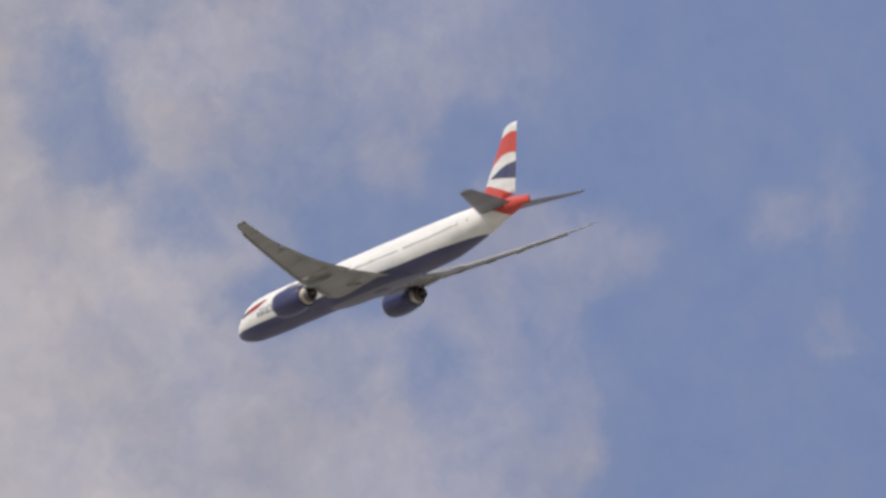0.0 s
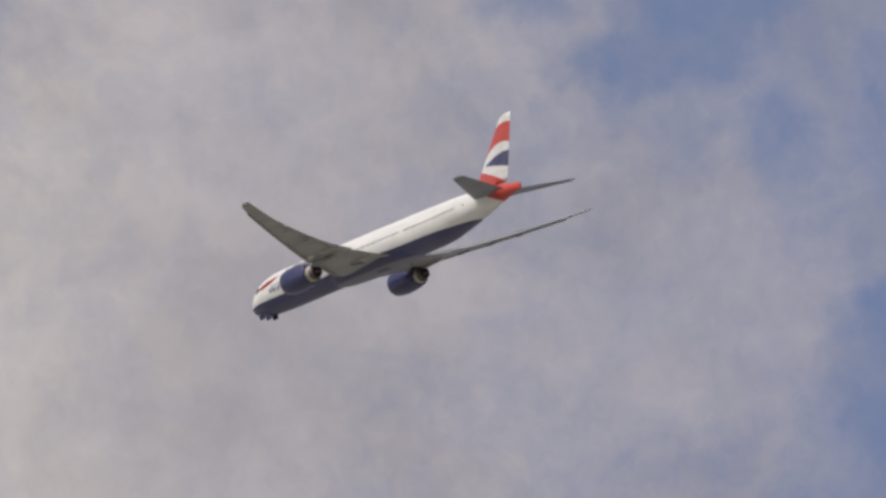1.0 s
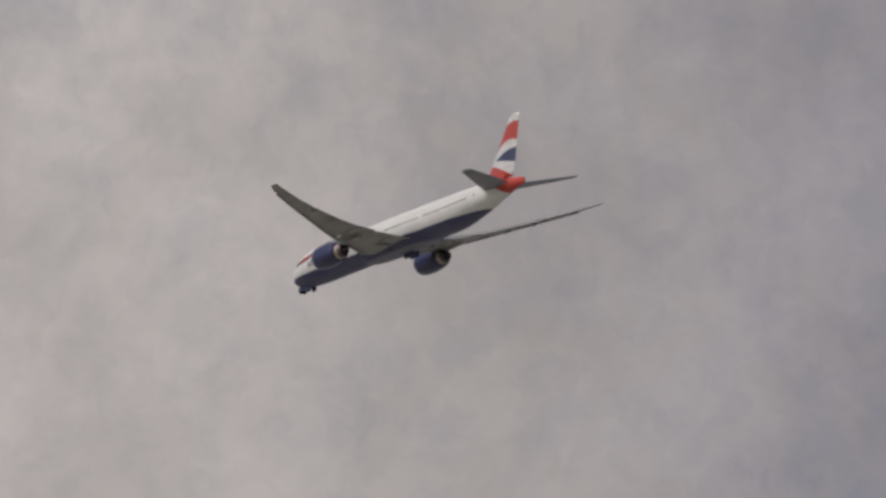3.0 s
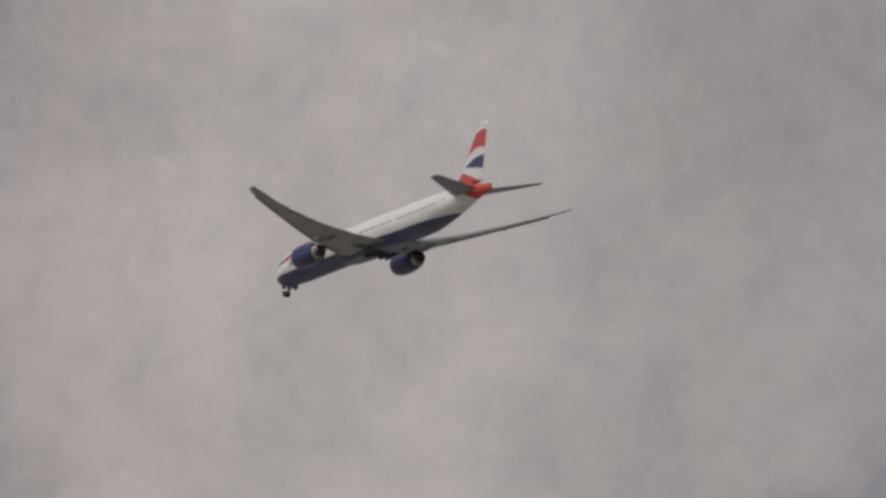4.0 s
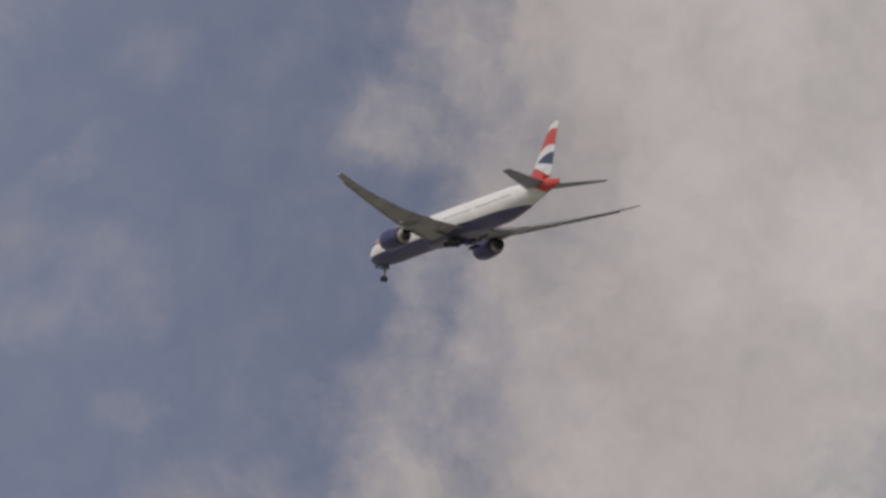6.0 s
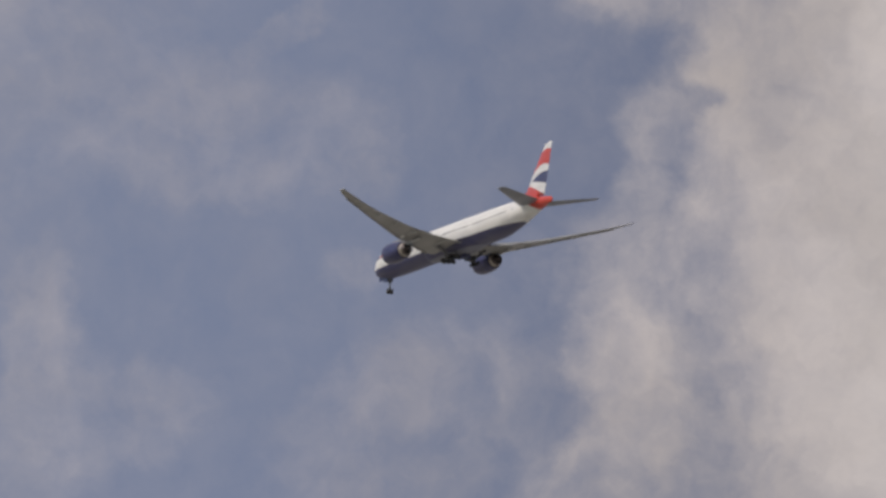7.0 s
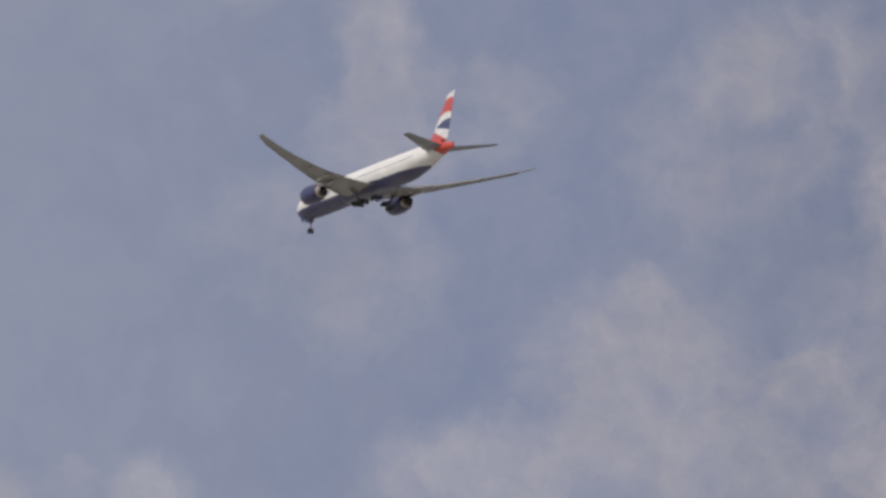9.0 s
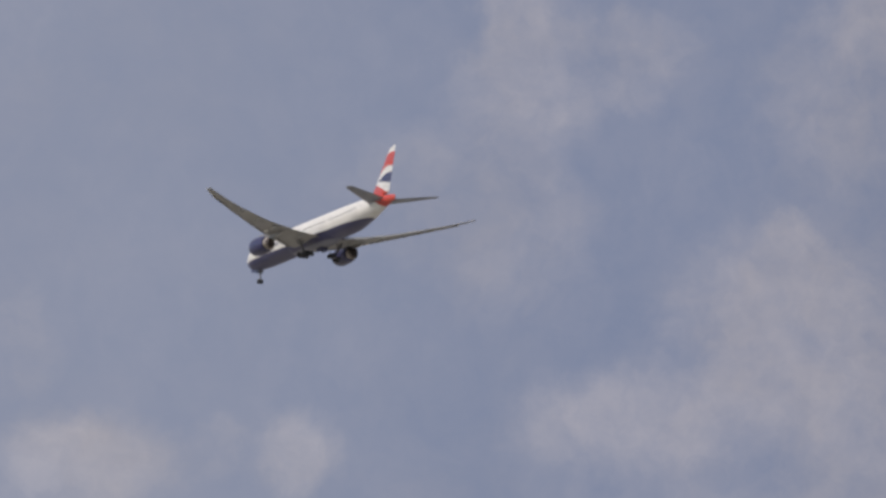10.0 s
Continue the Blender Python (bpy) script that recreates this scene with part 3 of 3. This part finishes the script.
# ---- undercarriage: each leg is built about its hinge, hanging straight down ----
def wheel(parent, x, y, z, r, w):
    n = 24
    prof = [(-w / 2, r * 0.62), (-w / 2, r * 0.88), (-w * 0.36, r), (w * 0.36, r), (w / 2, r * 0.88), (w / 2, r * 0.62)]
    tyre = part("wheel", skin([[(x + rr * math.cos(2 * math.pi * i / n), y + k, z + rr * math.sin(2 * math.pi * i / n)) for i in range(n)] for k, rr in prof], caps=False), RUBBER, parent, "black rubber tyre")
    return tyre


def nose_gear():
    bm = bmesh.new()
    tube(bm, (0, 0, 0.2), (0, 0, -2.0), 0.24)
    tube(bm, (0, 0, -1.9), (0, 0, -3.6), 0.17)
    tube(bm, (0, -0.5, -3.6), (0, 0.5, -3.6), 0.09)
    tube(bm, (0.1, 0, -1.6), (1.5, 0, 0.1), 0.07)
    tube(bm, (-0.12, 0, -2.0), (-0.38, 0, -2.75), 0.05)
    tube(bm, (-0.38, 0, -2.75), (-0.1, 0, -3.5), 0.05)
    tube(bm, (0, -0.35, -1.4), (0, 0.35, -1.4), 0.06)
    ob = part("nose_gear", bm, GEAR_GREY, airliner, "grey nose gear leg with two wheels")
    for y in (-0.36, 0.36):
        wheel(ob, 0, y, -3.6, 0.56, 0.38)
    return ob


def main_gear(side):
    bm = bmesh.new()
    foot, tilt = -3.65, 0.23
    tube(bm, (0, 0, 0.1), (0, 0, -2.3), 0.27)
    tube(bm, (0, 0, -2.2), (0, 0, foot), 0.19)
    tube(bm, (0.1, 0, -1.7), (1.5, 0, 0.0), 0.1)
    tube(bm, (0, -side * 0.1, -1.7), (0.1, -side * 1.4, -0.1), 0.1)
    tube(bm, (1.55, 0, foot + 1.55 * tilt), (-1.55, 0, foot - 1.55 * tilt), 0.17)
    for x in (1.45, 0.0, -1.45):
        tube(bm, (x, -0.75, foot + x * tilt), (x, 0.75, foot + x * tilt), 0.09)
    ob = part("main_gear", bm, GEAR_GREY, airliner, "grey main gear leg with six-wheel truck")
    for x in (1.45, 0.0, -1.45):
        for y in (-0.7, 0.7):
            wheel(ob, x, y, foot + x * tilt, 0.66, 0.5)
    return ob


def gear_door(name, long, deep, thick=0.07, front_cut=0.25):
    """A door that hangs straight down from its hinge line."""
    bm = bmesh.new()
    shape = ((long / 2, 0), (long / 2 - front_cut, -deep), (-long / 2 + front_cut * 0.6, -deep), (-long / 2, 0))
    rows = [[bm.verts.new((x, k, z)) for x, z in shape] for k in (-thick / 2, thick / 2)]
    for i in range(4):
        bm.faces.new((rows[0][i], rows[0][(i + 1) % 4], rows[1][(i + 1) % 4], rows[1][i]))
    bm.faces.new(rows[0])
    bm.faces.new(rows[1])
    bmesh.ops.bevel(bm, geom=bm.edges[:], offset=0.02, segments=1, affect="EDGES")
    return part(name, bm, BLUE_PAINT, airliner, "dark blue gear door")


nose_leg = nose_gear()
main_legs = {side: main_gear(side) for side in (1, -1)}
nose_doors = {(side, x): gear_door("nose_gear_door", 1.75, 0.85) for side in (1, -1) for x in (3.1, 4.9)}
belly_doors = {side: gear_door("main_gear_door", 3.4, 1.0, 0.1, 0.5) for side in (1, -1)}
# no hole in the hull: a dark plate imitates the shaded wheel well
part("nose_well_shade_plate", patch(2.4, 6.4, 172, 188, 0.012), CAVITY_SHADE, hull_part)

# cabin windows, one mesh for all
bm = bmesh.new()
ring = [(0.115 * math.copysign(abs(math.cos(a)) ** 0.6, math.cos(a)), 0.18 * math.copysign(abs(math.sin(a)) ** 0.6, math.sin(a))) for a in (2 * math.pi * i / 12 for i in range(12))]
rows = [[bm.verts.new((x, k, z)) for x, z in ring] for k in (-0.03, 0.012)]
for i in range(12):
    bm.faces.new((rows[0][i], rows[0][(i + 1) % 12], rows[1][(i + 1) % 12], rows[1][i]))
bm.faces.new(rows[1])
pane = part("cabin_window", bm, WINDOW, hull_part, "dark oval cabin window")
pane_mesh = pane.data
first = True
for side in (1, -1):
    for i in range(98):
        x = 8.6 + 0.545 * i
        if min(abs(x - d) for d in (9.2, 20.5, 33.0, 46.0, 60.5)) < 0.7:
            continue
        ob = pane if first else new("cabin_window", pane_mesh)
        first = False
        turn = 80.5
        place = Vector(hull(x, side * turn))
        ob.parent = hull_part
        ob["label"] = "dark oval cabin window"
        ob.matrix_basis = Matrix.Translation(place) @ pose(0, 0, 0, 9.5 * side, 0, 0 if side > 0 else 180)


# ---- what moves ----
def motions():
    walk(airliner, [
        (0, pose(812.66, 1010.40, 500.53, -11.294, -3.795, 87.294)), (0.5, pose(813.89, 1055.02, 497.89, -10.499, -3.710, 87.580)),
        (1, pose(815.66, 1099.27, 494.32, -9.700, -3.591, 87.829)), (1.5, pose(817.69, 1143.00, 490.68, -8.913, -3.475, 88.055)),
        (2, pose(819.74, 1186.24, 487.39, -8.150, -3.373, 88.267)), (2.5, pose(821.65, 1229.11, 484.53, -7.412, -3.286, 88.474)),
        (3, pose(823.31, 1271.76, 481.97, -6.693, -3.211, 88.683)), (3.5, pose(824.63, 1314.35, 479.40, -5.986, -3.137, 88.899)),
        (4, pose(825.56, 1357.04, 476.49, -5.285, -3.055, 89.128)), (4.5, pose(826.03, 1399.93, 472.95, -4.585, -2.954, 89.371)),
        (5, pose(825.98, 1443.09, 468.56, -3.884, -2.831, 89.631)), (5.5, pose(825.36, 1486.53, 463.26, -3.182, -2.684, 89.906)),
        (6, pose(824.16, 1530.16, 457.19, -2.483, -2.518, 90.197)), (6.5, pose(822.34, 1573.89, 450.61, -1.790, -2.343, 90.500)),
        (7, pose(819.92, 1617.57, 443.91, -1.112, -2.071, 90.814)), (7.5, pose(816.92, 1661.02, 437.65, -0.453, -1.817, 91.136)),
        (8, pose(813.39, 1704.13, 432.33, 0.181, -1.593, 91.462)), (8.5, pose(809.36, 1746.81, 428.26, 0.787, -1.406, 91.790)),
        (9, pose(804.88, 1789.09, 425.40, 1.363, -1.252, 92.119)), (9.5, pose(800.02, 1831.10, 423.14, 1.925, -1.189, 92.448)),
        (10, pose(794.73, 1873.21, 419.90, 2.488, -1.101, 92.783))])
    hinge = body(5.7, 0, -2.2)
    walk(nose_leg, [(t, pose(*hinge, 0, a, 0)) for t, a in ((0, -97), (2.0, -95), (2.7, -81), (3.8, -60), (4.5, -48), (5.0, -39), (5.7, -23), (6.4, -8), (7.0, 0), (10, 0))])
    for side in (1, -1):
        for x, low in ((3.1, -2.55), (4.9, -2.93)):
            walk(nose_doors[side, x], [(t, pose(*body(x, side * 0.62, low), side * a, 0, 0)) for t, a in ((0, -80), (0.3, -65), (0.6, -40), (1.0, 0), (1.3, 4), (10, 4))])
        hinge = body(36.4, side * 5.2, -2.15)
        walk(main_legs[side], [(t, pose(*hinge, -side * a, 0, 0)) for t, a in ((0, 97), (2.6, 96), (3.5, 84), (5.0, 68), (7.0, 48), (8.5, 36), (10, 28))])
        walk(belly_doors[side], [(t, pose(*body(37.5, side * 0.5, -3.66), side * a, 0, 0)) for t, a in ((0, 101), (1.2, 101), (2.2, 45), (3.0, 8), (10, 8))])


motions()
